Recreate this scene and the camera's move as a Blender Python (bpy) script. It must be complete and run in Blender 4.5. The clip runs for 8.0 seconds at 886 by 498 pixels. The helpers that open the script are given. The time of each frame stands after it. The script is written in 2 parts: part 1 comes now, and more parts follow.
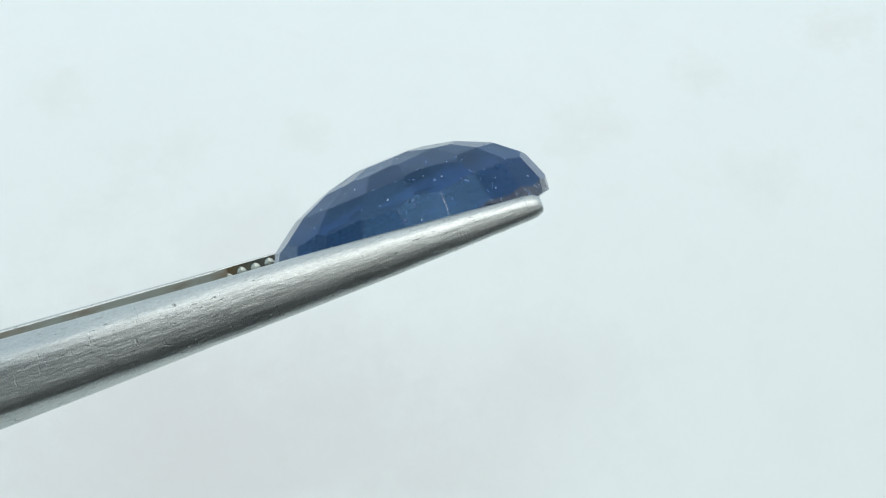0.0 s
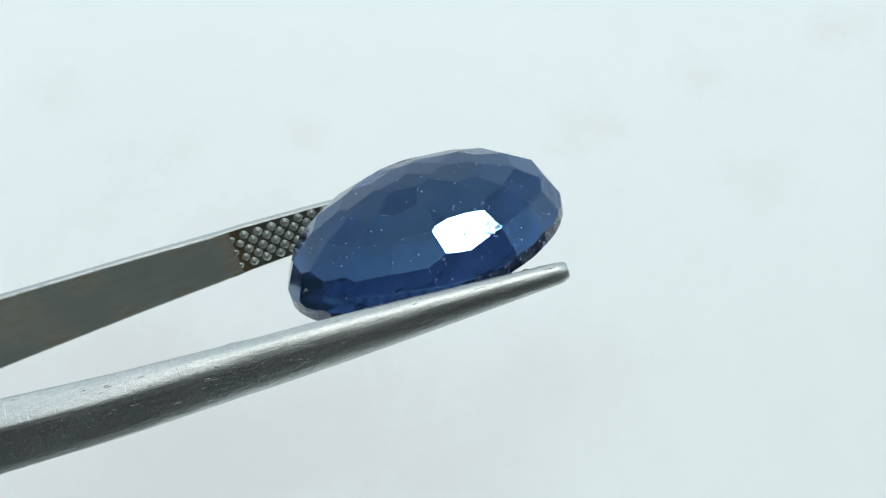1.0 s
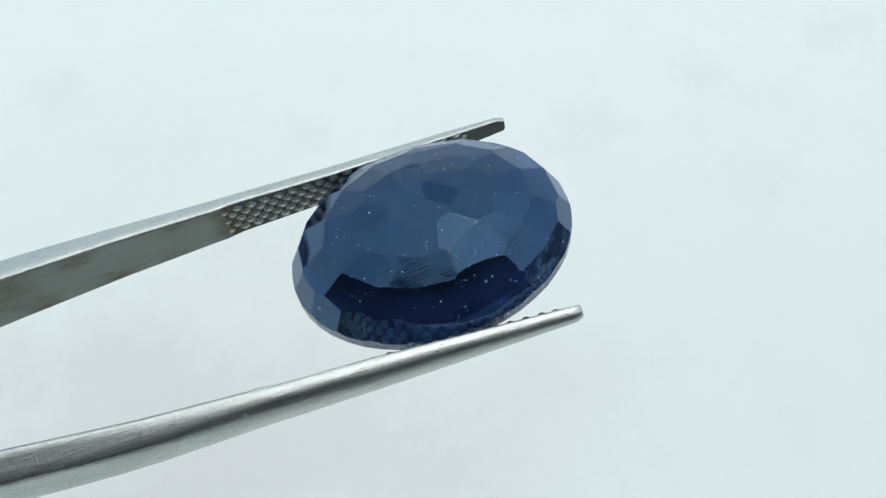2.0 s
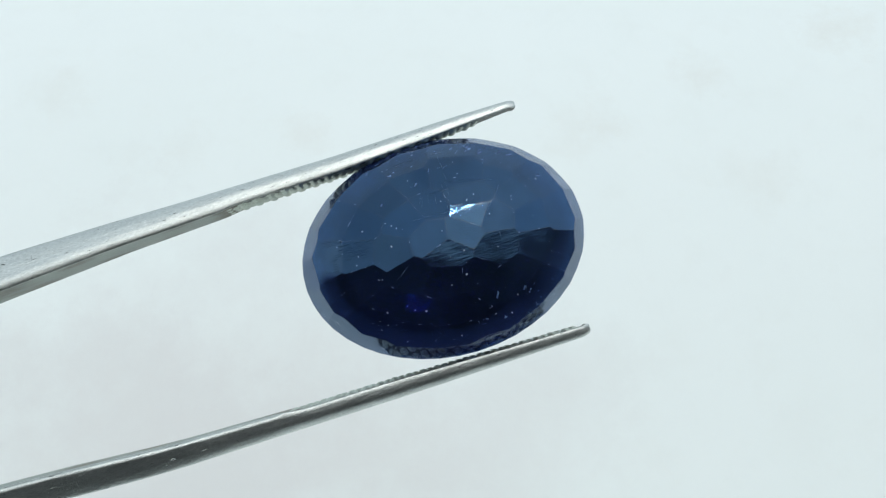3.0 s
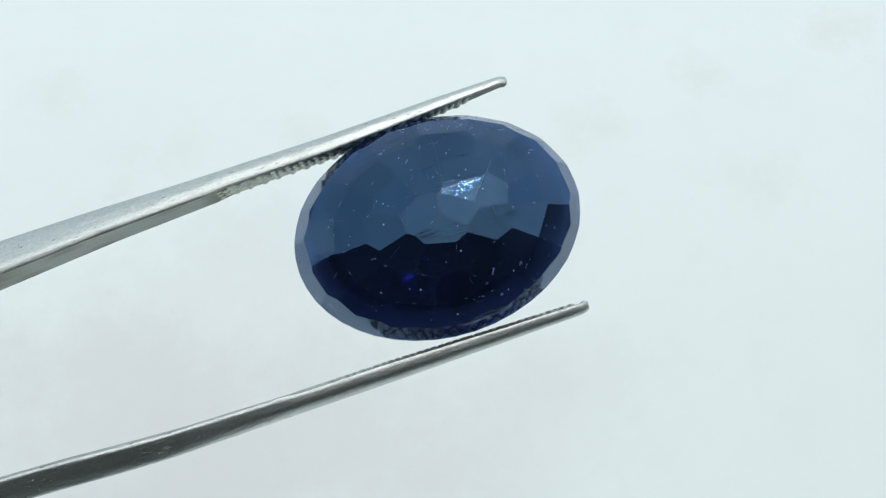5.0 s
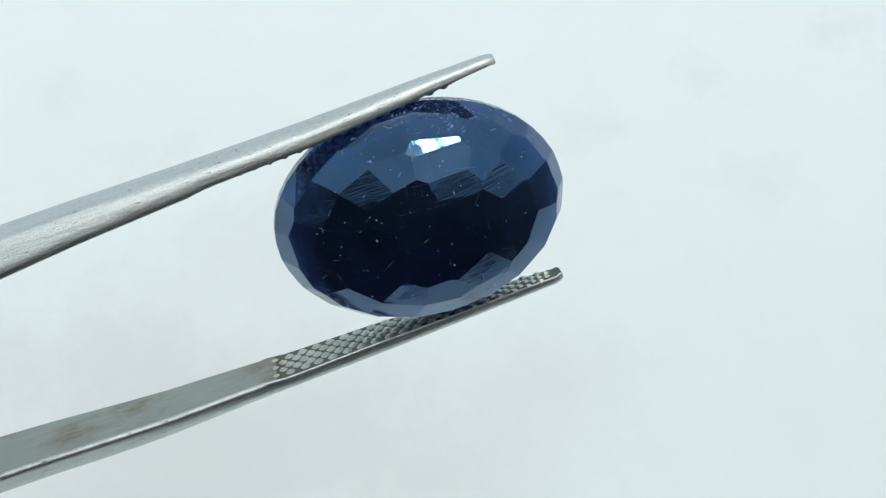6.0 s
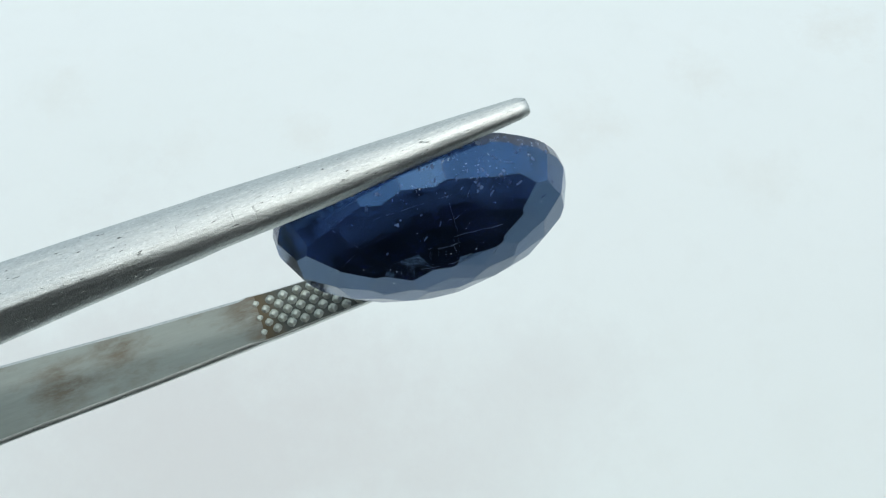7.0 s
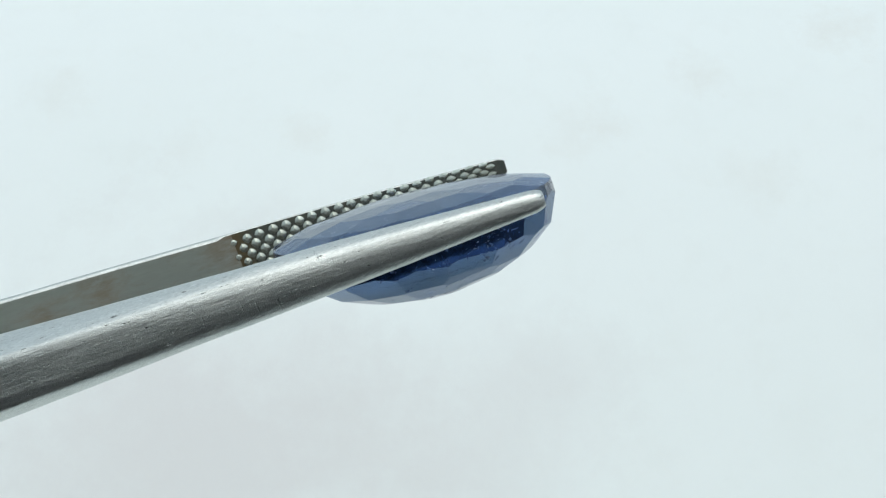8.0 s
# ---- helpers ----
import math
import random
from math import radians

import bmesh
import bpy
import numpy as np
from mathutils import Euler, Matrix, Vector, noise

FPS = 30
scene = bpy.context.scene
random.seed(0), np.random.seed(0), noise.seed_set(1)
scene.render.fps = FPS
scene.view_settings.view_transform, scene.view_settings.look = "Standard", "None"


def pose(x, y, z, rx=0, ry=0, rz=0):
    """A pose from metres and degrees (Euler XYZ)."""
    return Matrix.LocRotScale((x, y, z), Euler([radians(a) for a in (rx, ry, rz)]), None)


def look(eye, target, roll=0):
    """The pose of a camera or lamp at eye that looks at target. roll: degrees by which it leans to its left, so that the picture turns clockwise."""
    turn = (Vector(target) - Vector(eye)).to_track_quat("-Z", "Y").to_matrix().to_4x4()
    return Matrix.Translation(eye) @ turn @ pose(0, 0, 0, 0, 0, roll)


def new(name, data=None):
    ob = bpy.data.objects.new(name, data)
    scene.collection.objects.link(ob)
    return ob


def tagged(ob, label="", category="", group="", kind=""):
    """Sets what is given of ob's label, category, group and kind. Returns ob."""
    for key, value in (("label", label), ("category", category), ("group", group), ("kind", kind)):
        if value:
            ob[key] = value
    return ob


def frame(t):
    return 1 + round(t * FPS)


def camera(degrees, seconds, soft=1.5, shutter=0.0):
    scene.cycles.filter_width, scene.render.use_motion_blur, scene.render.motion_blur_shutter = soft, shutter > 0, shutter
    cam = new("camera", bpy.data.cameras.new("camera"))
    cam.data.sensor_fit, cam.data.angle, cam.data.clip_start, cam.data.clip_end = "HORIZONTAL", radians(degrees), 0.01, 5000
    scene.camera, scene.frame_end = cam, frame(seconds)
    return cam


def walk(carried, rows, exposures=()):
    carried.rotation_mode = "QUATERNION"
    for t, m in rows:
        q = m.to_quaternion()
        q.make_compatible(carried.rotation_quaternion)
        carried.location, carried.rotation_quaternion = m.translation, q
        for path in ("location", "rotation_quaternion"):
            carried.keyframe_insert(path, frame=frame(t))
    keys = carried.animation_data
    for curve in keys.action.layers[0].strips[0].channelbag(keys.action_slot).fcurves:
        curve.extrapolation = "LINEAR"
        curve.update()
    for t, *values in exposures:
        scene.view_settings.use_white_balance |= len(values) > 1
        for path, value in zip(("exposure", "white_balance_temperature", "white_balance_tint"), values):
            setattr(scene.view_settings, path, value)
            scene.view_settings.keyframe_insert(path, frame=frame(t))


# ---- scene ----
cam = camera(40.0, 8.0, soft=1.3)
EYE = 0.23
walk(cam, [(0.0, pose(0, 0, EYE, 90, 0, 0)), (8.0, pose(0, 0, EYE, 90, 0, 0))], exposures=[(0.0, 0.575, 6200, 7), (8.0, 0.575, 6200, 7)])

# the way of the tweezers and the stone that they hold, turning about their length
GRIP = [
    (0.0, pose(-0.00279, 0.05896, 0.23008, -86.46, -18.60, 3.07)),
    (0.5, pose(-0.00261, 0.06024, 0.23015, -69.32, -18.36, 2.79)),
    (1.0, pose(-0.00214, 0.06055, 0.22974, -59.23, -17.72, 2.74)),
    (1.5, pose(-0.00219, 0.06064, 0.22976, -47.80, -18.25, 2.61)),
    (1.7, pose(-0.00207, 0.06060, 0.22958, -42.45, -17.91, 2.77)),
    (2.8, pose(-0.00125, 0.06098, 0.22994, -5.96, -18.59, 2.90)),
    (3.0, pose(-0.00121, 0.06122, 0.22947, -4.12, -18.12, 2.85)),
    (3.5, pose(-0.00095, 0.06081, 0.22860, 5.88, -17.54, 2.74)),
    (4.0, pose(-0.00080, 0.06070, 0.22867, 9.92, -17.73, 2.78)),
    (4.2, pose(-0.00095, 0.06061, 0.22981, -2.59, -18.52, 2.74)),
    (4.5, pose(-0.00115, 0.06055, 0.23032, -6.41, -19.59, 2.79)),
    (4.7, pose(-0.00120, 0.06031, 0.23017, -7.46, -19.15, 2.72)),
    (5.8, pose(-0.00242, 0.05994, 0.23178, 15.85, -21.18, 2.75)),
    (6.0, pose(-0.00236, 0.05965, 0.23137, 22.75, -20.76, 2.63)),
    (6.5, pose(-0.00285, 0.05889, 0.23124, 42.65, -19.78, 2.73)),
    (7.0, pose(-0.00228, 0.05868, 0.23143, 63.09, -19.79, 3.17)),
    (7.5, pose(-0.00348, 0.05979, 0.23247, 78.56, -19.88, 2.43)),
    (7.8, pose(-0.00360, 0.05968, 0.23260, 83.71, -20.03, 2.86)),
    (7.9, pose(-0.00336, 0.06020, 0.23181, 89.21, -19.46, 2.53)),
    (8.0, pose(-0.00269, 0.06068, 0.23118, 101.72, -18.66, 1.93)),
]

# ---- world and light: bright hazy sky, soft high sun behind the camera ----
SUN_EL, SUN_AZ = 38.0, 172.0
world = bpy.data.worlds.new("sky")
scene.world = world
world.use_nodes = True
wn = world.node_tree
sky = wn.nodes.new("ShaderNodeTexSky")
sky.sky_type = "NISHITA"
sky.sun_disc = False
sky.sun_elevation = radians(SUN_EL)
sky.sun_rotation = radians(SUN_AZ)
sky.air_density, sky.dust_density, sky.ozone_density = 1.0, 4.5, 1.0
# a veil of thin bright cloud over most of the sky
cloud = wn.nodes.new("ShaderNodeTexNoise")
cloud.inputs["Scale"].default_value, cloud.inputs["Detail"].default_value = 2.2, 6.0
wn.links.new(wn.nodes.new("ShaderNodeTexCoord").outputs["Generated"], cloud.inputs["Vector"])
cover = wn.nodes.new("ShaderNodeMapRange")
cover.inputs["From Min"].default_value, cover.inputs["From Max"].default_value = 0.3, 0.7
cover.inputs["To Min"].default_value, cover.inputs["To Max"].default_value = 0.62, 0.88
wn.links.new(cloud.outputs["Fac"], cover.inputs["Value"])
veil = wn.nodes.new("ShaderNodeMix")
veil.data_type = "RGBA"
bank = wn.nodes.new("ShaderNodeMix")
bank.data_type = "RGBA"
bank.inputs[6].default_value, bank.inputs[7].default_value = (4.15, 5.5, 6.65, 1), (8.75, 9.5, 9.6, 1)
lump = wn.nodes.new("ShaderNodeTexNoise")
lump.inputs["Scale"].default_value, lump.inputs["Detail"].default_value = 3.4, 5.0
wn.links.new(cloud.inputs["Vector"].links[0].from_socket, lump.inputs["Vector"])
spread = wn.nodes.new("ShaderNodeMapRange")
spread.inputs["From Min"].default_value, spread.inputs["From Max"].default_value = 0.36, 0.64
wn.links.new(lump.outputs["Fac"], spread.inputs["Value"])
wn.links.new(spread.outputs[0], bank.inputs[0])
wn.links.new(bank.outputs[2], veil.inputs[7])
wn.links.new(cover.outputs[0], veil.inputs[0])
wn.links.new(sky.outputs[0], veil.inputs[6])
wn.links.new(veil.outputs[2], wn.nodes["Background"].inputs["Color"])
wn.nodes["Background"].inputs["Strength"].default_value = 0.09

sun = new("sun", bpy.data.lights.new("sun", "SUN"))
sun.data.energy, sun.data.angle, sun.data.color = 0.45, radians(5), (1.0, 0.98, 0.95)
to_sun = Vector((math.sin(radians(SUN_AZ)) * math.cos(radians(SUN_EL)), math.cos(radians(SUN_AZ)) * math.cos(radians(SUN_EL)), math.sin(radians(SUN_EL))))
sun.matrix_world = look(to_sun * 5, (0, 0, 0))

MM = 0.001


# ---- the stone's size, in millimetres: middle, half length, half width, height of dome and back ----
STONE = (1.29, 0.062, 0.15)
SEMI_X, SEMI_Z, CROWN, PAVILION = 7.14, 5.42, 4.12, 1.0


# ---- materials ----
class Nodes:
    """A small helper that wires one node material."""

    def __init__(self, name):
        self.mat = bpy.data.materials.new(name)
        self.mat.use_nodes = True
        self.tree = self.mat.node_tree
        self.bsdf = self.tree.nodes["Principled BSDF"]
        self.at = self.add("ShaderNodeTexCoord").outputs["Object"]

    def add(self, kind, **values):
        node = self.tree.nodes.new(kind)
        for key, value in values.items():
            self.put(node.inputs[key.replace("_", " ")], value)
        return node

    def put(self, socket, value):
        if isinstance(value, bpy.types.NodeSocket):
            self.tree.links.new(value, socket)
        else:
            socket.default_value = value

    def set(self, **values):
        for key, value in values.items():
            self.put(self.bsdf.inputs[key.replace("_", " ")], value)
        return self

    def scaled(self, sx, sy, sz, turn=(0, 0, 0)):
        node = self.add("ShaderNodeMapping", Vector=self.at)
        node.inputs["Scale"].default_value = (sx, sy, sz)
        node.inputs["Rotation"].default_value = [radians(a) for a in turn]
        return node.outputs[0]

    def noise(self, scale, detail=4.0, rough=0.55, vector=None, distortion=0.0):
        node = self.add("ShaderNodeTexNoise", Scale=scale, Detail=detail, Roughness=rough, Distortion=distortion)
        self.put(node.inputs["Vector"], vector or self.at)
        return node.outputs["Fac"]

    def ramp(self, fac, stops):
        node = self.add("ShaderNodeValToRGB", Fac=fac)
        el = node.color_ramp.elements
        while len(el) < len(stops):
            el.new(0.5)
        for e, (p, c) in zip(el, stops):
            e.position = p
            e.color = (c, c, c, 1) if isinstance(c, (int, float)) else (*c, 1)
        return node.outputs[0]

    def mix(self, fac, a, b, blend="MIX"):
        node = self.tree.nodes.new("ShaderNodeMix")
        node.data_type, node.blend_type = "RGBA", blend
        for n, value in ((0, fac), (6, a), (7, b)):
            if isinstance(value, tuple) and len(value) == 3:
                value = (*value, 1)
            self.put(node.inputs[n], value)
        return node.outputs[2]

    def math(self, op, a, b=0.0, clamp=False):
        node = self.tree.nodes.new("ShaderNodeMath")
        node.operation, node.use_clamp = op, clamp
        self.put(node.inputs[0], a)
        self.put(node.inputs[1], b)
        return node.outputs[0]

    def bump(self, height, strength, distance):
        node = self.add("ShaderNodeBump", Height=height, Strength=strength, Distance=distance)
        self.put(self.bsdf.inputs["Normal"], node.outputs[0])
        return self

    def blot(self, x, y, z, size, wobble):
        """1 at a place, fading out over size metres with an uneven edge."""
        d = self.tree.nodes.new("ShaderNodeVectorMath")
        d.operation = "DISTANCE"
        self.put(d.inputs[0], self.at)
        d.inputs[1].default_value = (x, y, z)
        far = self.math("DIVIDE", d.outputs["Value"], size)
        far = self.math("ADD", far, self.math("MULTIPLY", self.math("SUBTRACT", wobble, 0.5), 2.4))
        return self.math("SUBTRACT", 1.0, far, clamp=True)


def steel_material():
    """Brushed stainless steel: long fine streaks, small pits and scratches."""
    m = Nodes("brushed_steel")
    streak = m.noise(1.0, 5, 0.6, m.scaled(420, 5200, 5200))
    grain = m.noise(16000, 3, 0.65)
    fleck = m.noise(1.0, 3, 0.6, m.scaled(5200, 17000, 17000))
    worn = m.noise(520, 4, 0.6)
    pits = m.ramp(m.noise(1.0, 3, 0.5, m.scaled(2200, 9500, 9500)), [(0.27, 1.0), (0.32, 0.0)])
    cross = m.ramp(m.noise(1.0, 2, 0.5, m.scaled(6500, 900, 900, (0, 0, 24))), [(0.69, 0.0), (0.74, 1.0)])
    tone = m.mix(streak, (0.462, 0.478, 0.456), (0.688, 0.706, 0.670))
    tone = m.mix(m.math("MULTIPLY", worn, 0.35), tone, (0.40, 0.405, 0.38))
    tone = m.mix(m.ramp(fleck, [(0.34, 0.32), (0.48, 0.0)]), tone, (0.25, 0.25, 0.23))
    tone = m.mix(m.ramp(fleck, [(0.58, 0.0), (0.70, 0.4)]), tone, (0.88, 0.87, 0.84))
    tone = m.mix(m.math("MULTIPLY", pits, 0.8), tone, (0.06, 0.055, 0.05))
    dents = m.noise(1.0, 4, 0.6, m.scaled(1100, 2600, 2600))
    scuff = m.ramp(m.noise(1.0, 5, 0.7, m.scaled(700, 1500, 1500)), [(0.52, 0.0), (0.66, 1.0)])
    tone = m.mix(m.math("MULTIPLY", m.math("MULTIPLY", cross, scuff), 0.7), tone, (0.10, 0.10, 0.095))
    m.set(Base_Color=tone, Metallic=1.0)
    rough = m.math("ADD", m.math("MULTIPLY", streak, 0.16), m.math("MULTIPLY", worn, 0.14))
    m.set(Roughness=m.math("ADD", rough, 0.25))
    height = m.math("ADD", m.math("MULTIPLY", streak, 0.7), m.math("MULTIPLY", grain, 0.5))
    height = m.math("ADD", height, m.math("MULTIPLY", dents, 0.75))
    height = m.math("SUBTRACT", height, m.math("ADD", m.math("MULTIPLY", pits, 1.2), m.math("MULTIPLY", cross, 0.22)))
    m.bump(height, 0.9, 0.000034)
    return m.mat


def inner_steel_material():
    """The flat inner faces: duller steel, grey-green film and brown rust in patches."""
    m = Nodes("stained_inner_steel")
    streak = m.noise(1.0, 5, 0.6, m.scaled(600, 3500, 3500))
    film = m.noise(260, 5, 0.6)
    wob = m.noise(1.0, 7, 0.72, m.scaled(520, 1100, 1100), 0.4)
    rust = m.ramp(m.noise(300, 6, 0.7, m.scaled(0.7, 1.6, 1.0)), [(0.56, 0.0), (0.72, 0.75)])
    for x, y, z, size, w in ((-9.0, 0.9, -5.0, 1.7, 0.9), (-15.5, 0.5, -4.6, 2.0, 0.9), (-18.8, -0.2, -4.3, 2.2, 0.9), (-16.0, -1.6, 4.8, 1.2, 1.0), (-20.0, -1.0, 4.5, 2.2, 0.7), (-11.5, 1.5, 5.1, 0.9, 0.8), (-14.5, 1.7, 5.0, 1.3, 1.0), (-18.5, 1.9, 4.75, 1.6, 1.0), (-11.0, -1.4, 5.1, 0.9, 0.8)):
        rust = m.math("MAXIMUM", rust, m.math("MULTIPLY", m.blot(x * MM, y * MM, z * MM, size * MM, wob), w))
    along = m.add("ShaderNodeSeparateXYZ", Vector=m.at).outputs[0]
    rise = m.math("DIVIDE", m.math("ADD", along, 0.0094), 0.0011)
    rise = m.math("ADD", rise, m.math("MULTIPLY", m.math("SUBTRACT", wob, 0.5), 2.6), clamp=True)
    rust = m.math("MAXIMUM", rust, m.math("MULTIPLY", rise, 1.0))
    rust = m.math("MULTIPLY", rust, m.ramp(m.noise(1.0, 6, 0.75, m.scaled(800, 2600, 2600)), [(0.37, 0.22), (0.55, 0.92)]))
    tone = m.mix(streak, (0.24, 0.272, 0.244), (0.36, 0.398, 0.357))
    tone = m.mix(m.math("MULTIPLY", film, 0.65), tone, (0.30, 0.30, 0.26))
    tone = m.mix(rust, tone, m.mix(wob, (0.11, 0.082, 0.05), (0.25, 0.20, 0.135)))
    m.set(Base_Color=tone, Metallic=m.math("SUBTRACT", 0.66, m.math("MULTIPLY", rust, 0.7)))
    m.set(Roughness=m.math("ADD", 0.44, m.math("MULTIPLY", m.math("ADD", film, rust), 0.22)))
    m.bump(m.math("ADD", streak, m.math("MULTIPLY", rust, wob)), 0.5, 0.00003)
    return m.mat


def groove_material():
    m = Nodes("grimy_grooves")
    g = m.noise(1800, 4, 0.6)
    brown = m.ramp(m.noise(350, 4, 0.6), [(0.60, 0.0), (0.78, 0.4)])
    tone = m.mix(g, (0.03, 0.035, 0.028), (0.115, 0.122, 0.10))
    along = m.add("ShaderNodeSeparateXYZ", Vector=m.at).outputs[0]
    start = m.math("ADD", m.math("DIVIDE", m.math("SUBTRACT", -0.0070, along), 0.0010), m.math("MULTIPLY", m.math("SUBTRACT", g, 0.5), 1.0), clamp=True)
    brown = m.math("MAXIMUM", brown, start)
    m.set(Base_Color=m.mix(m.math("MULTIPLY", brown, 0.85), tone, (0.10, 0.072, 0.03)), Metallic=0.3, Roughness=0.55)
    m.bump(g, 0.6, 0.00004)
    return m.mat


def stud_material():
    m = Nodes("stud_steel")
    g = m.noise(2600, 4, 0.6)
    rnd = m.add("ShaderNodeObjectInfo").outputs["Random"]
    tone = m.mix(g, (0.42, 0.45, 0.39), (0.69, 0.72, 0.63))
    m.set(Base_Color=m.mix(m.math("MULTIPLY", rnd, 0.4), tone, (0.32, 0.31, 0.26)), Metallic=0.95, Roughness=m.math("ADD", 0.36, m.math("MULTIPLY", g, 0.2)))
    m.bump(g, 0.4, 0.00003)
    return m.mat


def sapphire_material():
    """Deep blue corundum, index 1.77, with faint polishing lines and scratches."""
    m = Nodes("blue_sapphire")
    zone = m.noise(130, 3, 0.5)
    cloud = m.noise(420, 5, 0.6)
    deep = m.mix(m.ramp(zone, [(0.45, 0.0), (0.75, 1.0)]), (0.0005, 0.0003, 0.0025), (0.003, 0.0035, 0.028))
    # the stone is thin towards its girdle, and lets more blue through there
    flat = m.add("ShaderNodeMapping", Vector=m.at)
    flat.inputs["Location"].default_value = (-STONE[0] / SEMI_X, 0, -STONE[2] / SEMI_Z)
    flat.inputs["Scale"].default_value = (1 / (SEMI_X * MM), 0, 1 / (SEMI_Z * MM))
    out = m.tree.nodes.new("ShaderNodeVectorMath")
    out.operation = "LENGTH"
    m.put(out.inputs[0], flat.outputs[0])
    thin = m.ramp(m.math("ADD", out.outputs["Value"], m.math("MULTIPLY", m.math("SUBTRACT", cloud, 0.5), 0.25)), [(0.74, 0.0), (1.0, 0.65)])
    deep = m.mix(thin, deep, (0.055, 0.12, 0.34))
    lines = m.noise(1.0, 4, 0.6, m.scaled(900, 900, 11000, (20, 35, 10)))
    scr = m.ramp(m.noise(1.0, 3, 0.5, m.scaled(9000, 900, 500, (15, 50, 30))), [(0.68, 0.0), (0.76, 1.0)])
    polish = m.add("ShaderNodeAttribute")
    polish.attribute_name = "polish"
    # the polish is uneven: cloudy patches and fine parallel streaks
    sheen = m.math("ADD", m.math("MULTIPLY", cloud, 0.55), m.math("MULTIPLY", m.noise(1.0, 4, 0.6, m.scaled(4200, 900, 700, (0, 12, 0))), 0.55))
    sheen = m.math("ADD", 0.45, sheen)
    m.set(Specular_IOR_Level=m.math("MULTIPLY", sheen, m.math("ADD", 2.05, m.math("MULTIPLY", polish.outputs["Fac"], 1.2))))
    m.set(Base_Color=deep, IOR=1.77, Transmission_Weight=0.86, Specular_Tint=(0.27, 0.555, 1.0, 1.0), Roughness=m.math("ADD", 0.05, m.math("MULTIPLY", scr, 0.22)))
    patch = m.ramp(m.noise(520, 2, 0.5), [(0.42, 0.05), (0.62, 1.0)])
    wave = m.math("MULTIPLY", m.noise(480, 2, 0.45), 1.3)
    m.bump(m.math("ADD", wave, m.math("MULTIPLY", m.math("ADD", m.math("MULTIPLY", lines, 0.38), m.math("MULTIPLY", scr, 0.3)), patch)), 0.6, 0.000028)
    # fine silk inside the stone scatters some blue, more behind some facets than others
    silk = m.add("ShaderNodeBsdfDiffuse", Color=m.mix(cloud, (0.07, 0.15, 0.42, 1), (0.13, 0.24, 0.52, 1)))
    both = m.add("ShaderNodeMixShader")
    # milkier towards one end of the stone
    end = m.add("ShaderNodeSeparateXYZ", Vector=m.at).outputs[0]
    end = m.math("ADD", m.math("DIVIDE", m.math("SUBTRACT", end, 0.0025), 0.006), m.math("MULTIPLY", m.math("SUBTRACT", cloud, 0.5), 0.9), clamp=True)
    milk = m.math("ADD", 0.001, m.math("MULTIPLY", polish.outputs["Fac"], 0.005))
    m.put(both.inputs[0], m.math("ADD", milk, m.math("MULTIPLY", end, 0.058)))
    m.put(both.inputs[1], m.bsdf.outputs[0])
    m.put(both.inputs[2], silk.outputs[0])
    m.put(m.tree.nodes["Material Output"].inputs["Surface"], both.outputs[0])
    return m.mat


def worn_edge_material():
    """Facet edges and girdle: slightly abraded, so they scatter a little light."""
    m = Nodes("abraded_sapphire")
    chips = m.ramp(m.noise(2600, 4, 0.65), [(0.5, 0.0), (0.72, 1.0)])
    m.set(Base_Color=m.mix(chips, (0.012, 0.03, 0.12), (0.20, 0.27, 0.42)), IOR=1.77)
    m.set(Transmission_Weight=m.math("SUBTRACT", 0.8, m.math("MULTIPLY", chips, 0.6)), Roughness=m.math("ADD", 0.12, m.math("MULTIPLY", chips, 0.3)))
    m.bump(m.noise(5000, 4, 0.6), 0.4, 0.00003)
    return m.mat


def dust_material(name, dim, pale):
    m = Nodes(name)
    m.set(Base_Color=m.mix(m.ramp(m.noise(1600, 3), [(0.35, 0.0), (0.65, 1.0)]), dim, pale), Roughness=0.6)
    return m.mat


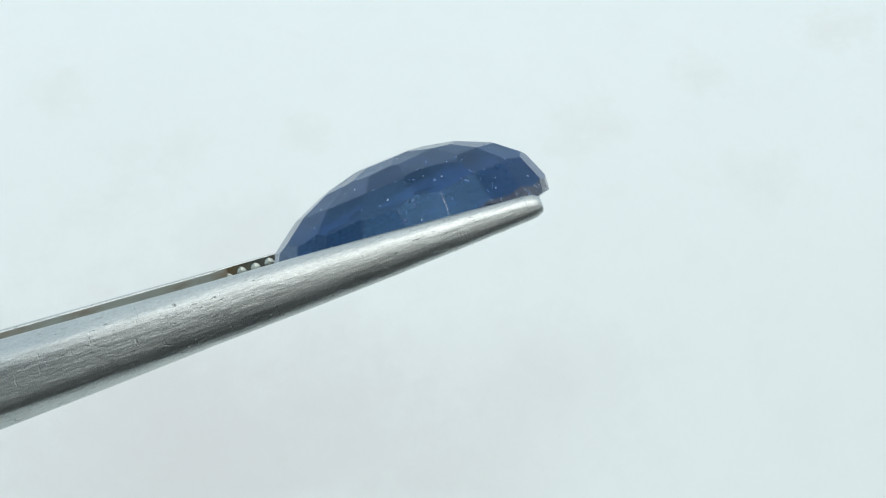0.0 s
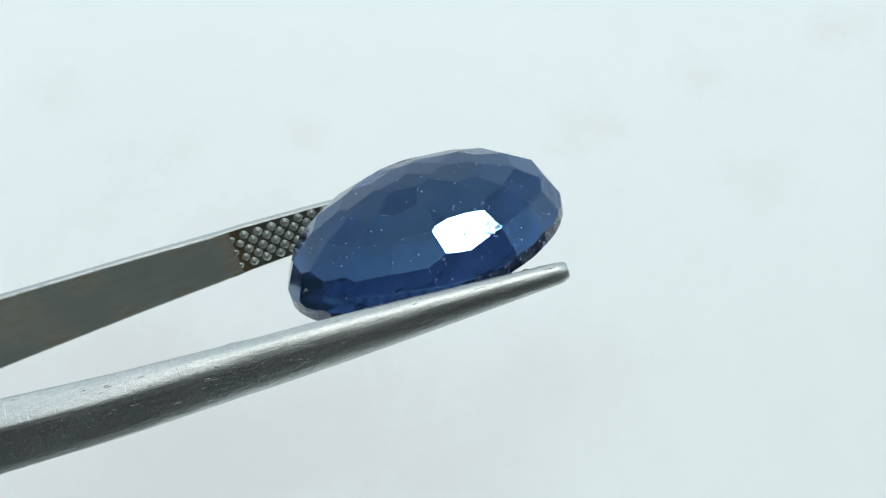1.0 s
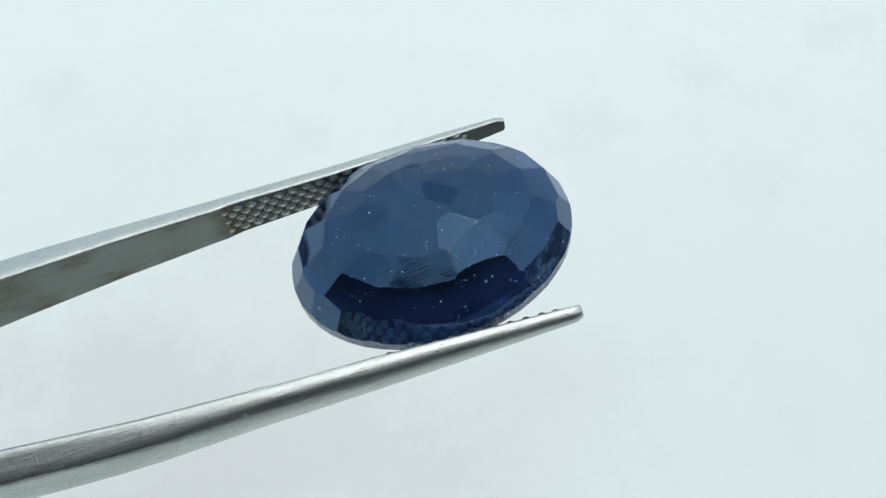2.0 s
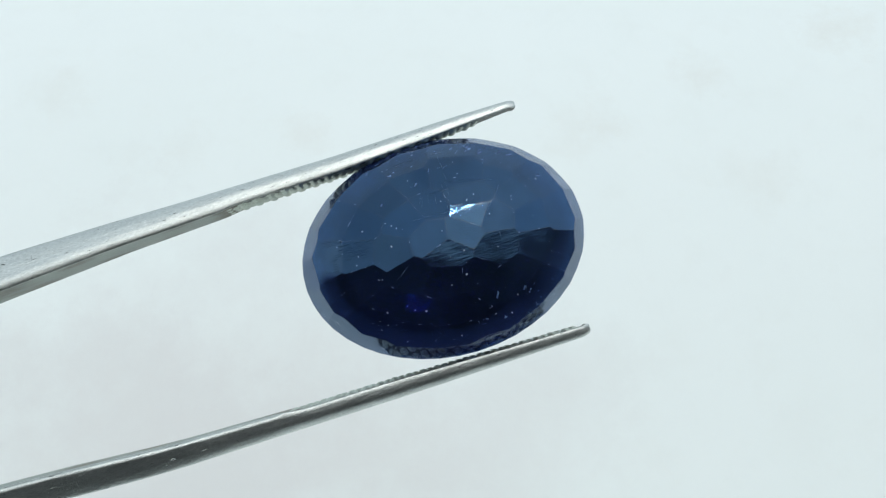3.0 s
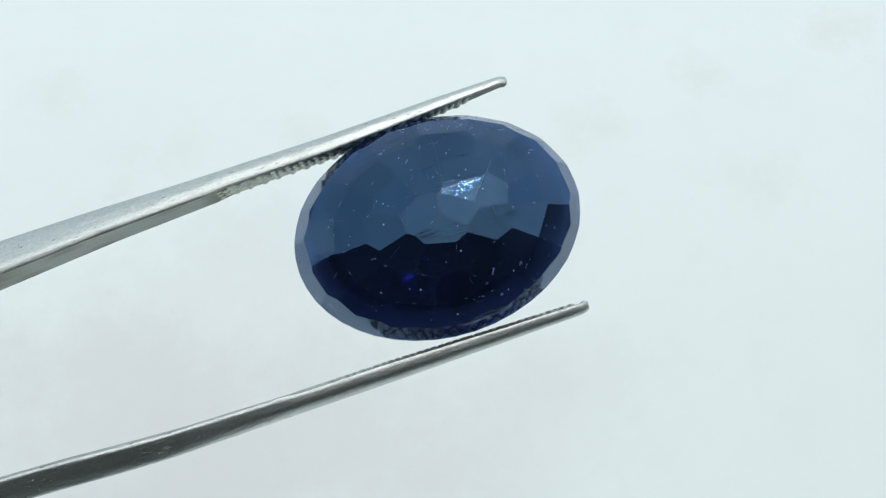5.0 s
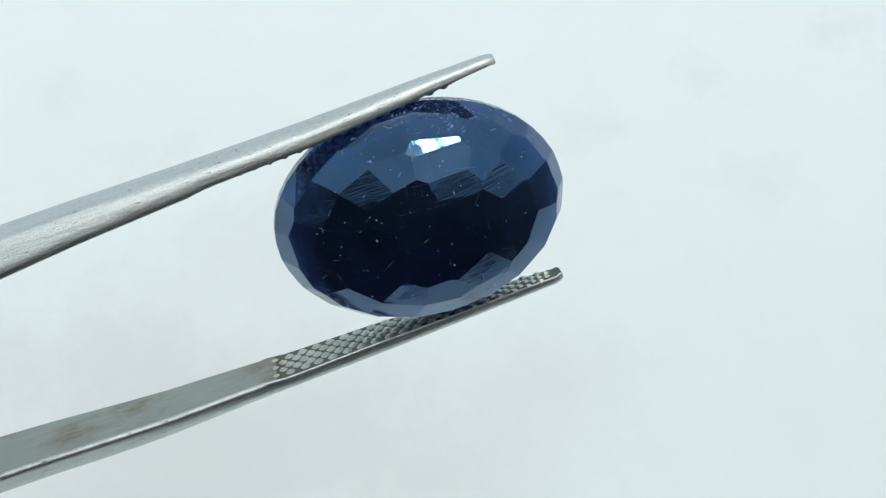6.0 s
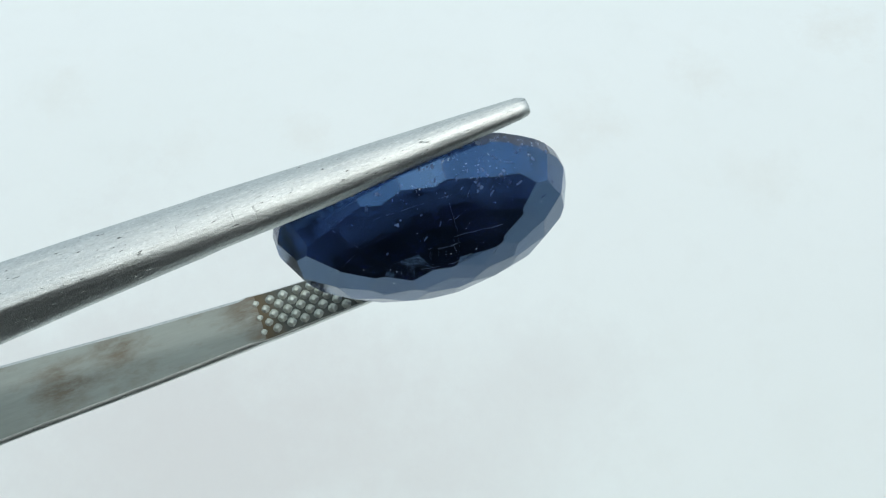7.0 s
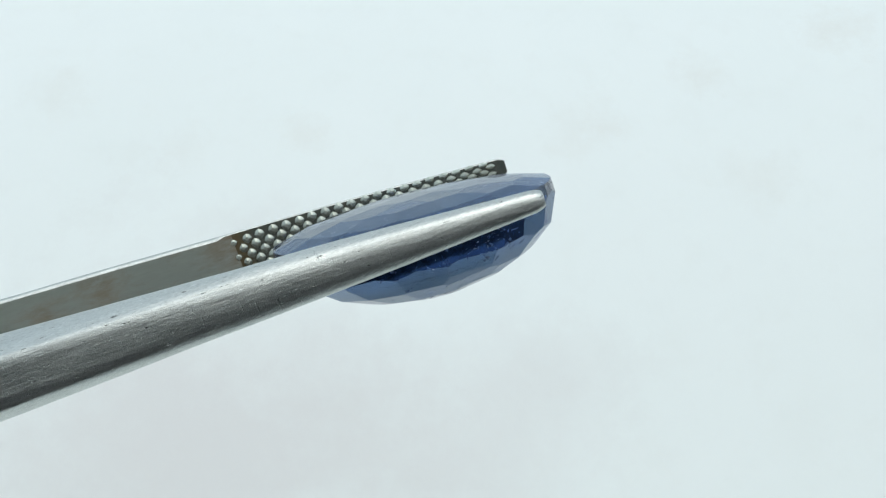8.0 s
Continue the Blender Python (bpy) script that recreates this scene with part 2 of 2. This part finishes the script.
def card_material():
    """White card with faint mottling, a few pale brown smudges and a soft shadow painted in low on the left."""
    m = Nodes("white_card")
    broad = m.noise(16, 4, 0.5)
    fine = m.noise(90, 5, 0.6)
    grit = m.noise(1400, 4, 0.6)
    wob = m.noise(110, 5, 0.7)
    tone = m.mix(broad, (0.76, 0.787, 0.758), (0.80, 0.822, 0.795))
    tone = m.mix(m.math("MULTIPLY", m.ramp(fine, [(0.5, 0.0), (0.75, 1.0)]), 0.10), tone, (0.66, 0.65, 0.60))
    smudge = 0.0
    for px, py, pz, size, w in ((0.137, 0.073, 0.076, 0.013, 0.5), (0.086, 0.06, 0.059, 0.01, 0.38), (0.049, 0.049, 0.041, 0.012, 0.38), (0.041, 0.045, 0.035, 0.009, 0.31), (-0.044, 0.046, 0.037, 0.009, 0.35), (-0.083, 0.043, 0.031, 0.01, 0.25), (-0.128, 0.056, 0.052, 0.012, 0.25), (0.1, 0.038, 0.022, 0.012, 0.25), (0.071, 0.015, -0.027, 0.01, 0.07), (0.106, 0.008, -0.053, 0.014, 0.08), (0.059, 0.006, -0.061, 0.013, 0.08), (-0.02, 0.008, -0.053, 0.016, 0.06)):
        smudge = m.math("MAXIMUM", smudge, m.math("MULTIPLY", m.blot(px, py, EYE + pz, size * 1.2, wob), 0.5 * w))
    # soft shadow of hand and tweezers low on the left, painted as grey patches
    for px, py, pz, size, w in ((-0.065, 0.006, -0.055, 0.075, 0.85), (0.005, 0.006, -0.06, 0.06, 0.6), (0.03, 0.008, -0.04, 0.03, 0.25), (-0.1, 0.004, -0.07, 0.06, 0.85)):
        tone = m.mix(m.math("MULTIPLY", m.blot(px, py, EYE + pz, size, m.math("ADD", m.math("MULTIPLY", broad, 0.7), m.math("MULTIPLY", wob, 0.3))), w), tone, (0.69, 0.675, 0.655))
    tone = m.mix(smudge, tone, (0.64, 0.59, 0.52))
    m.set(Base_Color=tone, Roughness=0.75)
    m.bump(m.math("ADD", grit, m.math("MULTIPLY", fine, 2.0)), 0.08, 0.0002)
    return m.mat


def ground_material():
    m = Nodes("dark_earth")
    a = m.noise(3, 6, 0.6)
    b = m.noise(60, 5, 0.6)
    m.set(Base_Color=m.mix(m.math("MULTIPLY", m.math("ADD", a, b), 0.5), (0.008, 0.008, 0.009), (0.024, 0.025, 0.026)), Roughness=0.9)
    m.bump(b, 0.6, 0.01)
    return m.mat


STEEL, INNER, GROOVE, STUD = steel_material(), inner_steel_material(), groove_material(), stud_material()
SAPPHIRE, WORN = sapphire_material(), worn_edge_material()
DUST = dust_material("pale_dust", (0.22, 0.28, 0.38), (0.60, 0.66, 0.75))
CHIP = dust_material("chipped_sapphire", (0.18, 0.25, 0.37), (0.55, 0.62, 0.73))
FEATHER = dust_material("feather_scatter", (0.015, 0.035, 0.12), (0.12, 0.20, 0.38))
SCRATCH = dust_material("scratch_scatter", (0.03, 0.05, 0.10), (0.20, 0.25, 0.34))


# ---- building helpers ----
def mesh_of(name, bm, *materials, smooth=None):
    me = bpy.data.meshes.new(name)
    bm.normal_update()
    bm.to_mesh(me)
    bm.free()
    for mat in materials:
        me.materials.append(mat)
    if smooth is not None:
        me.shade_smooth()
        me.set_sharp_from_angle(angle=radians(smooth))
    return me


def part(name, bm, materials, parent, label="", smooth=None):
    """One mesh object under a thing or under a part."""
    ob = new(name, mesh_of(name, bm, *materials, smooth=smooth))
    ob.parent = parent
    return tagged(ob, label)


def between(table, x):
    """Straight interpolation in rows of (x, value), x rising."""
    for (x0, a), (x1, b) in zip(table, table[1:]):
        if x <= x1:
            return a + (b - a) * max(0.0, (x - x0) / (x1 - x0))
    return table[-1][1]


# ---- setting: a large white sheet that lies on dark ground, curves up and leans back a little ----
CARD_Y = 0.35
bm = bmesh.new()
across, thick = 20, 0.002
profile = [(-0.245 + 0.033 * k, 0.002) for k in range(5)]
profile += [(-0.08 + 0.08 * math.sin(radians(a)), 0.082 - 0.08 * math.cos(radians(a))) for a in range(0, 91, 9)]
for k in range(1, 18):
    z = 0.082 + 0.025 * k
    profile.append((2.08 * max(0.0, z - 0.12) ** 2 if z < 0.36 else 0.12 + 1.0 * (z - 0.36), z))
for side in (0, 1):
    rows = []
    for n, (y, z) in enumerate(profile):
        (ya, za), (yb, zb) = profile[max(0, n - 1)], profile[min(len(profile) - 1, n + 1)]
        run = math.hypot(yb - ya, zb - za)
        dy, dz = (zb - za) / run * thick * side, -(yb - ya) / run * thick * side
        rows.append([bm.verts.new((-0.7 + 1.4 * i / across, y + dy, z + dz)) for i in range(across + 1)])
    for a, b in zip(rows, rows[1:]):
        for i in range(across):
            quad = (a[i], a[i + 1], b[i + 1], b[i])
            bm.faces.new(quad if side == 0 else quad[::-1])
rim = [e for e in bm.edges if e.is_boundary]
bmesh.ops.bridge_loops(bm, edges=rim)
bmesh.ops.recalc_face_normals(bm, faces=bm.faces)
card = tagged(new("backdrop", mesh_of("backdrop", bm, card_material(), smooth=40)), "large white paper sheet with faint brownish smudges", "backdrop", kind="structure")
card.location = (0, CARD_Y, 0)

bm = bmesh.new()
bmesh.ops.create_grid(bm, x_segments=8, y_segments=8, size=1500)
tagged(new("ground", mesh_of("ground", bm, ground_material())), "dark grey bare ground stretching away", "ground", kind="structure")


# ---- tweezers ----
TIP, PAD, REAR = 7.05, -8.2, -96.0
HALF_WIDTH = [(REAR, 4.3), (-60, 3.9), (-40, 3.0), (-19, 1.95), (-13.5, 1.66), (-8, 1.36), (-3.7, 1.17), (0, 0.97), (4.1, 0.70), (7.1, 0.50)]
INNER_A = [(REAR, 0.0), (-85, 0.35), (-60, 2.0), (-40, 3.45), (-20, 4.70), (-14, 5.03), (-8.4, 5.18), (-2.5, 5.20), (3.5, 5.52), (7.1, 5.74)]
OUTER_A = [(REAR, 1.5), (-85, 1.9), (-60, 3.7), (-40, 5.2), (-20, 6.46), (-14, 6.46), (-8, 6.37), (-2.5, 6.28), (3.5, 6.32), (7.1, 6.28)]
INNER_B = [(REAR, 0.0), (-85, 0.35), (-60, 1.75), (-40, 3.1), (-20, 4.38), (-14.5, 4.86), (-8.8, 5.10), (-3, 5.22), (2.9, 5.46), (7.1, 5.62)]
OUTER_B = [(REAR, 1.5), (-85, 1.9), (-60, 3.3), (-40, 4.7), (-20, 5.75), (-14.8, 6.14), (-9, 6.20), (-3.4, 6.27), (2.6, 6.28), (7.1, 6.28)]
GROOVE_DEPTH = 0.12
BACK = (-0.93, -0.80, -0.655, -0.585, -0.30, 0.0, 0.30, 0.585, 0.655, 0.80, 0.93)


def arm_bmesh(inner, outer, side, tuck):
    """A tapering arm: flat inner face, half-round back near the tip that turns into a flat back with two bevels."""
    bm = bmesh.new()
    xs = [REAR, -85, -72, -60, -50, -40, -34, -28, -24, -20, -18, -16, -14, -12, -11, -10, -9, -8.6, PAD, -7.7]
    xs += [-7 + 0.75 * k for k in range(18)] + [6.2, 6.5, 6.72, 6.9, 7.0, TIP]
    rings = []
    for x in xs:
        w, lo, hi = between(HALF_WIDTH, x), between(inner, x), between(outer, x)
        if x > 6.5:
            s = math.sqrt(max(0.0, 1 - ((x - 6.5) / (TIP - 6.5 + 0.06)) ** 2))
            mid, w = (lo + hi) / 2, w * (0.45 + 0.55 * s)
            hi = mid + (hi - mid) * (0.25 + 0.75 * s)
            lo = mid + (lo - mid) * (0.55 + 0.45 * s)
        if x > -8.7:
            lo += GROOVE_DEPTH * min(1.0, (x + 8.7) / 1.1) * min(1.0, max(0.2, (hi - lo) / 0.6) if x < 6.9 else 0.2)
        t = hi - lo
        flat = min(1.0, max(0.0, (-7.5 - x) / 10.0))  # 0: half-round back, 1: flat back with bevels
        rim = lo + t * 0.22
        edge_w = w - tuck * flat
        nip = min(0.06, 0.09 * t) * (0.6 if x > PAD - 0.5 else 1.0 if side > 0 else 1.7)
        # from the inner face round a worn edge to the flank
        flank = [(edge_w - 2.0 * nip, lo), (edge_w - 0.7 * nip, lo + 0.4 * nip), (edge_w, lo + 1.7 * nip), (w * 0.985, rim)]
        ring = [(-y, z) for y, z in flank]
        for k in range(1, 12):
            a = math.pi * k / 12
            ry, rz = -math.copysign(abs(math.cos(a)) ** 0.85, math.cos(a)), math.sin(a) ** 0.9
            fy = BACK[k - 1]
            fz = min(1.0, (1 - abs(fy)) / 0.38)
            ring.append((w * 0.985 * (ry * (1 - flat) + fy * flat), rim + (hi - rim) * (rz * (1 - flat) + fz * flat)))
        ring += flank[::-1]
        rings.append([bm.verts.new((x * MM, y * MM, z * side * MM)) for y, z in ring])
    n = len(rings[0])
    for x, a, b in zip(xs, rings, rings[1:]):
        for k in range(n):
            f = bm.faces.new((a[k], a[(k + 1) % n], b[(k + 1) % n], b[k]))
            if k == n - 1:
                f.material_index = 2 if x >= PAD - 0.01 else 1
    # crisp edges along the inner face and round the ends, soft ones on the back
    ends = [bm.faces.new(rings[0]), bm.faces.new(rings[-1])]
    crisp = {(v, w) for a, b in zip(rings, rings[1:]) for k in (0, n - 1) for v, w in ((a[k], b[k]), (b[k], a[k]))}
    for f in bm.faces:
        f.smooth = f not in ends
    for e in bm.edges:
        e.smooth = tuple(e.verts) not in crisp and not any(f in ends for f in e.link_faces)
    bmesh.ops.recalc_face_normals(bm, faces=bm.faces)
    return bm


def stud_mesh():
    """A low diamond-shaped stud with a blunt top."""
    bm = bmesh.new()
    levels = ((0.78, 0.0), (0.44, 0.72), (0.29, 1.0))
    rings = [[bm.verts.new((0.35 * s * math.cos(a) * MM, 0.36 * s * math.sin(a) * MM, h * GROOVE_DEPTH * 0.95 * MM)) for a in [math.pi * k / 4 for k in range(8)] for s in [s0 * (1.0 if round(a / (math.pi / 4)) % 2 == 0 else 0.93)]] for s0, h in levels]
    for a, b in zip(rings, rings[1:]):
        for k in range(8):
            bm.faces.new((a[k], a[(k + 1) % 8], b[(k + 1) % 8], b[k]))
    bm.faces.new(rings[-1])
    bmesh.ops.recalc_face_normals(bm, faces=bm.faces)
    return mesh_of("stud", bm, STUD, smooth=25)


tweezers = tagged(new("tweezers"), "scratched stainless steel gem tweezers with rust-stained serrated tips", "tweezers")
studs = stud_mesh()
for inner, outer, side, tuck in ((INNER_A, OUTER_A, 1, 0.04), (INNER_B, OUTER_B, -1, 0.0)):
    arm = part("arm", arm_bmesh(inner, outer, side, tuck), (STEEL, INNER, GROOVE), tweezers)
    rng = random.Random(5 + side)
    for row in range(-4, 5):
        for col in range(21):
            x = PAD - 0.02 + 0.74 * col + (0.37 if row % 2 else 0.0)
            fit = min(1.0, between(HALF_WIDTH, x) / 1.05)
            y = 0.415 * row * fit
            room = between(HALF_WIDTH, x) - abs(y)
            if x > (5.0 if side > 0 else 6.4) or room < 0.15 * fit:
                continue
            lo = between(inner, x) + GROOVE_DEPTH
            stud = new("stud", studs)
            stud.parent = arm
            slope = math.degrees(math.atan2(between(inner, x + 0.5) - between(inner, x - 0.5), 1.0)) * side
            stud.matrix_basis = pose((x + rng.uniform(-0.03, 0.03)) * MM, (y + rng.uniform(-0.03, 0.03)) * MM, lo * side * MM, 180 if side > 0 else 0, -slope, rng.uniform(-5, 5)) @ Matrix.Diagonal((1, min(fit, room / 0.27), 1, 1))


# ---- the stone ----

# the dome's top sits a little towards one end
LEAN = Matrix(((1, 0, 0.099, 0), (0, 1, 0, 0), (0, 0, 1, 0), (0, 0, 0, 1)))
# single facets ground a little off the rings: azimuth and tilt of the normal, depth in millimetres
OFF_FACETS = ((-73, 44, 0.06), (-67, 34, 0.07), (-67, 28, 0.09), (67, 20, 0.09), (75.5, 29, 0.09), (47, 11.4, 0.045), (80, 38, 0.06))
# rings of facets: latitude on the body, height of that half, count, first azimuth in steps, unevenness in degrees
RINGS = (
    (0.0, CROWN, 44, 0.0, 0.0), (15.0, CROWN, 21, 0.35, 1.0), (37.0, CROWN, 15, 0.15, 1.2), (52.5, CROWN, 15, 0.15, 1.6), (68.0, CROWN, 9, 0.4, 1.8), (84.0, CROWN, 3, 0.2, 1.2),
    (-26.0, PAVILION, 18, 0.2, 1.2), (-48.0, PAVILION, 14, 0.5, 2.0), (-70.0, PAVILION, 8, 0.2, 2.0), (-90.0, PAVILION, 1, 0.0, 0.0),
)


def stone_bmesh():
    """An oval cut like a real one: a block from which planes of a domed body are ground off, ring after ring."""
    rng = random.Random(11)
    planes = []
    for lat, deep, count, shift, jitter in RINGS:
        for k in range(count):
            az = 2 * math.pi * (k + shift + rng.uniform(-0.05, 0.05) * jitter) / count
            la = radians(lat + rng.uniform(-1, 1) * jitter)
            p = Vector((SEMI_X * math.cos(la) * math.cos(az), SEMI_Z * math.cos(la) * math.sin(az), deep * math.sin(la)))
            no = Vector((p.x / SEMI_X**2, p.y / SEMI_Z**2, p.z / deep**2)).normalized()
            planes.append((no, p * (1.0 if lat == 0 else 0.988), 1 if lat == 0 else 0))
    for az, tilt, deep in OFF_FACETS:
        no = Vector((math.cos(radians(az)) * math.sin(radians(tilt)), math.sin(radians(az)) * math.sin(radians(tilt)), math.cos(radians(tilt))))
        planes.append(((LEAN.to_3x3().transposed() @ no).normalized(), deep, 0))
    bm = bmesh.new()
    bmesh.ops.create_cube(bm, size=24)
    for no, p, slot in planes:
        if isinstance(p, float):  # so deep below the outermost corner that way
            p = no * (max(v.co.dot(no) for v in bm.verts) - p)
        res = bmesh.ops.bisect_plane(bm, geom=bm.verts[:] + bm.edges[:] + bm.faces[:], dist=1e-5, plane_co=p, plane_no=no, clear_outer=True)
        rim = [e for e in res["geom_cut"] if isinstance(e, bmesh.types.BMEdge)]
        if len(rim) > 2:
            for f in bmesh.ops.edgeloop_fill(bm, edges=rim)["faces"]:
                f.material_index = slot
        bmesh.ops.remove_doubles(bm, verts=bm.verts, dist=2e-4)
    bmesh.ops.dissolve_degenerate(bm, dist=1e-3, edges=bm.edges)
    bmesh.ops.recalc_face_normals(bm, faces=bm.faces)
    return bm


def stone_place():
    """Dome towards -y, long axis along x, leaning a little on the girdle."""
    return Matrix.Translation(Vector(STONE) * MM) @ pose(0, 0, 0, 88.62, 4.05, -3.82) @ Matrix.Diagonal((MM, MM, MM, 1)) @ LEAN


bm = stone_bmesh()
bm.transform(stone_place())
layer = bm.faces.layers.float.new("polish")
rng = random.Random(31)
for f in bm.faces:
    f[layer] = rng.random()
bm.normal_update()
facets = [(f.calc_center_median(), f.normal.copy(), [v.co.copy() for v in f.verts], f.calc_area()) for f in bm.faces]
# abraded facet edges
made = bmesh.ops.bevel(bm, geom=bm.edges[:], offset=0.018 * MM, segments=1, affect="EDGES", material=1, clamp_overlap=True)
bmesh.ops.recalc_face_normals(bm, faces=bm.faces)
stone = tagged(new("gemstone", mesh_of("gemstone", bm, SAPPHIRE, WORN)), "oval faceted deep blue sapphire with scratches, held in tweezers", "gemstone")

rng = random.Random(23)
bm = bmesh.new()
weights = [f[3] for f in facets]
for k in range(125):
    centre, normal, corners, area = rng.choices(facets, weights)[0]
    if len(corners) < 3:
        continue
    mixw = [rng.random() ** 1.5 for _ in corners]
    p = sum((c * w for c, w in zip(corners, mixw)), Vector()) / sum(mixw)
    r = rng.choice((0.012, 0.016, 0.02, 0.03)) * MM
    turn = normal.to_track_quat("Z", "Y").to_matrix().to_4x4() @ pose(0, 0, 0, 0, 0, rng.uniform(0, 180))
    bmesh.ops.create_icosphere(bm, subdivisions=1, radius=r, matrix=Matrix.Translation(p) @ turn @ Matrix.Diagonal((rng.uniform(0.8, 2.2), 1, 0.35, 1)))
tagged(part("dust", bm, (DUST,), stone, "pale specks of dust"), kind="stuff")


def on_stone(p):
    """The place on the stone's skin towards p from its middle, and the facet's normal there."""
    middle = Vector(STONE) * MM
    way = (Vector(p) * MM - middle).normalized()
    best = min(((n.dot(c - middle) / n.dot(way), n) for c, n, _, _ in facets if n.dot(way) > 1e-3), key=lambda q: q[0])
    return middle + way * best[0], best[1]


def stroke(bm, a, b, width, steps=6):
    """A thin raised line that follows the skin from a to b, fraying in width."""
    a, b = Vector(a), Vector(b)
    last = None
    for k in range(steps + 1):
        p, n = on_stone(a.lerp(b, k / steps) + Vector((rng.uniform(-1, 1), 0, rng.uniform(-1, 1))) * 0.03)
        side = n.cross((b - a)).normalized() * width * MM * rng.uniform(0.3, 1.0)
        lift = n * 0.004 * MM
        now = [bm.verts.new(q) for q in (p - side + lift * 0.2, p + lift * 2.5, p + side + lift * 0.2)]
        if last and rng.random() < 0.65:
            bm.faces.new((last[0], last[1], now[1], now[0]))
            bm.faces.new((last[1], last[2], now[2], now[1]))
        last = now


SCRATCHES = (
    ((2.08, -3.51, 2.94), (1.94, -3.99, 1.58)), ((2.17, -3.46, 3.02), (4.56, -3.32, 2.32)), ((4.60, -3.42, 2.03), (3.64, -3.91, 0.92)),
    ((3.82, -3.93, 0.22), (3.94, -3.88, -0.52)), ((2.35, -2.45, 4.37), (2.37, -3.39, 3.14)), ((2.33, -3.44, 3.05), (2.10, -3.97, 1.65)),
    ((0.17, -3.92, 1.68), (2.47, -3.99, 1.45)), ((-1.56, -3.74, -0.88), (-0.87, -3.94, -0.42)), ((-1.08, -1.98, 4.43), (2.92, -2.19, 4.51)),
)
bm = bmesh.new()
for a, b in SCRATCHES:
    stroke(bm, a, b, 0.0035, 12)
for k in range(9):  # a crosshatch of polishing scratches near the top of the dome
    x, z = rng.uniform(0.1, 2.2), rng.uniform(1.5, 3.1)
    turn = rng.choice((1.35, 1.5, -0.15, 0.0)) + rng.uniform(-0.2, 0.2)
    half = rng.uniform(0.12, 0.5)
    stroke(bm, (x - half * math.cos(turn), -3.8, z - half * math.sin(turn)), (x + half * math.cos(turn), -3.8, z + half * math.sin(turn)), 0.0035, 5)
tagged(part("scratches", bm, (SCRATCH,), stone, "fine pale scratches and chips"), kind="stuff")
bm = bmesh.new()
for cx, cy, cz, spread, count in ((3.4, -0.9, 5.05, 0.5, 16), (4.5, -1.2, 4.6, 0.4, 14), (1.2, -1.3, 5.1, 0.5, 10), (6.7, -0.95, 3.45, 0.25, 6), (-4.9, -0.8, -1.5, 0.3, 4), (7.9, -0.6, 1.8, 0.25, 5)):
    for k in range(count):  # chips and small cracks near the girdle
        p = Vector((cx, cy, cz)) + Vector([rng.gauss(0, spread) for _ in range(3)])
        q = p + Vector([rng.uniform(-0.2, 0.2) for _ in range(3)])
        stroke(bm, p, q, rng.choice((0.007, 0.012, 0.027)), 3)
tagged(part("chips", bm, (CHIP,), stone, "small pale chips and cracks"), kind="stuff")
bm = bmesh.new()
for cx, cy, cz, spread, count in ((2.4, -1.5, 4.9, 1.0, 34), (4.6, -1.6, 4.0, 0.7, 22), (6.6, -1.5, 2.6, 0.5, 12), (0.2, -2.2, 4.4, 0.8, 12), (4.5, -2.0, -3.4, 0.8, 14), (2.2, -1.8, -4.4, 0.8, 10)):
    for k in range(count):  # cloudy feathers near the skin
        p = Vector((cx, cy, cz)) + Vector([rng.gauss(0, spread) for _ in range(3)])
        q = p + Vector([rng.uniform(-0.35, 0.35) for _ in range(3)])
        stroke(bm, p, q, rng.choice((0.015, 0.03, 0.06, 0.09)), 4)
tagged(part("inclusions", bm, (FEATHER,), stone, "cloudy blue feather inclusions"), kind="stuff")


def motions():
    walk(tweezers, GRIP)
    walk(stone, GRIP)


motions()
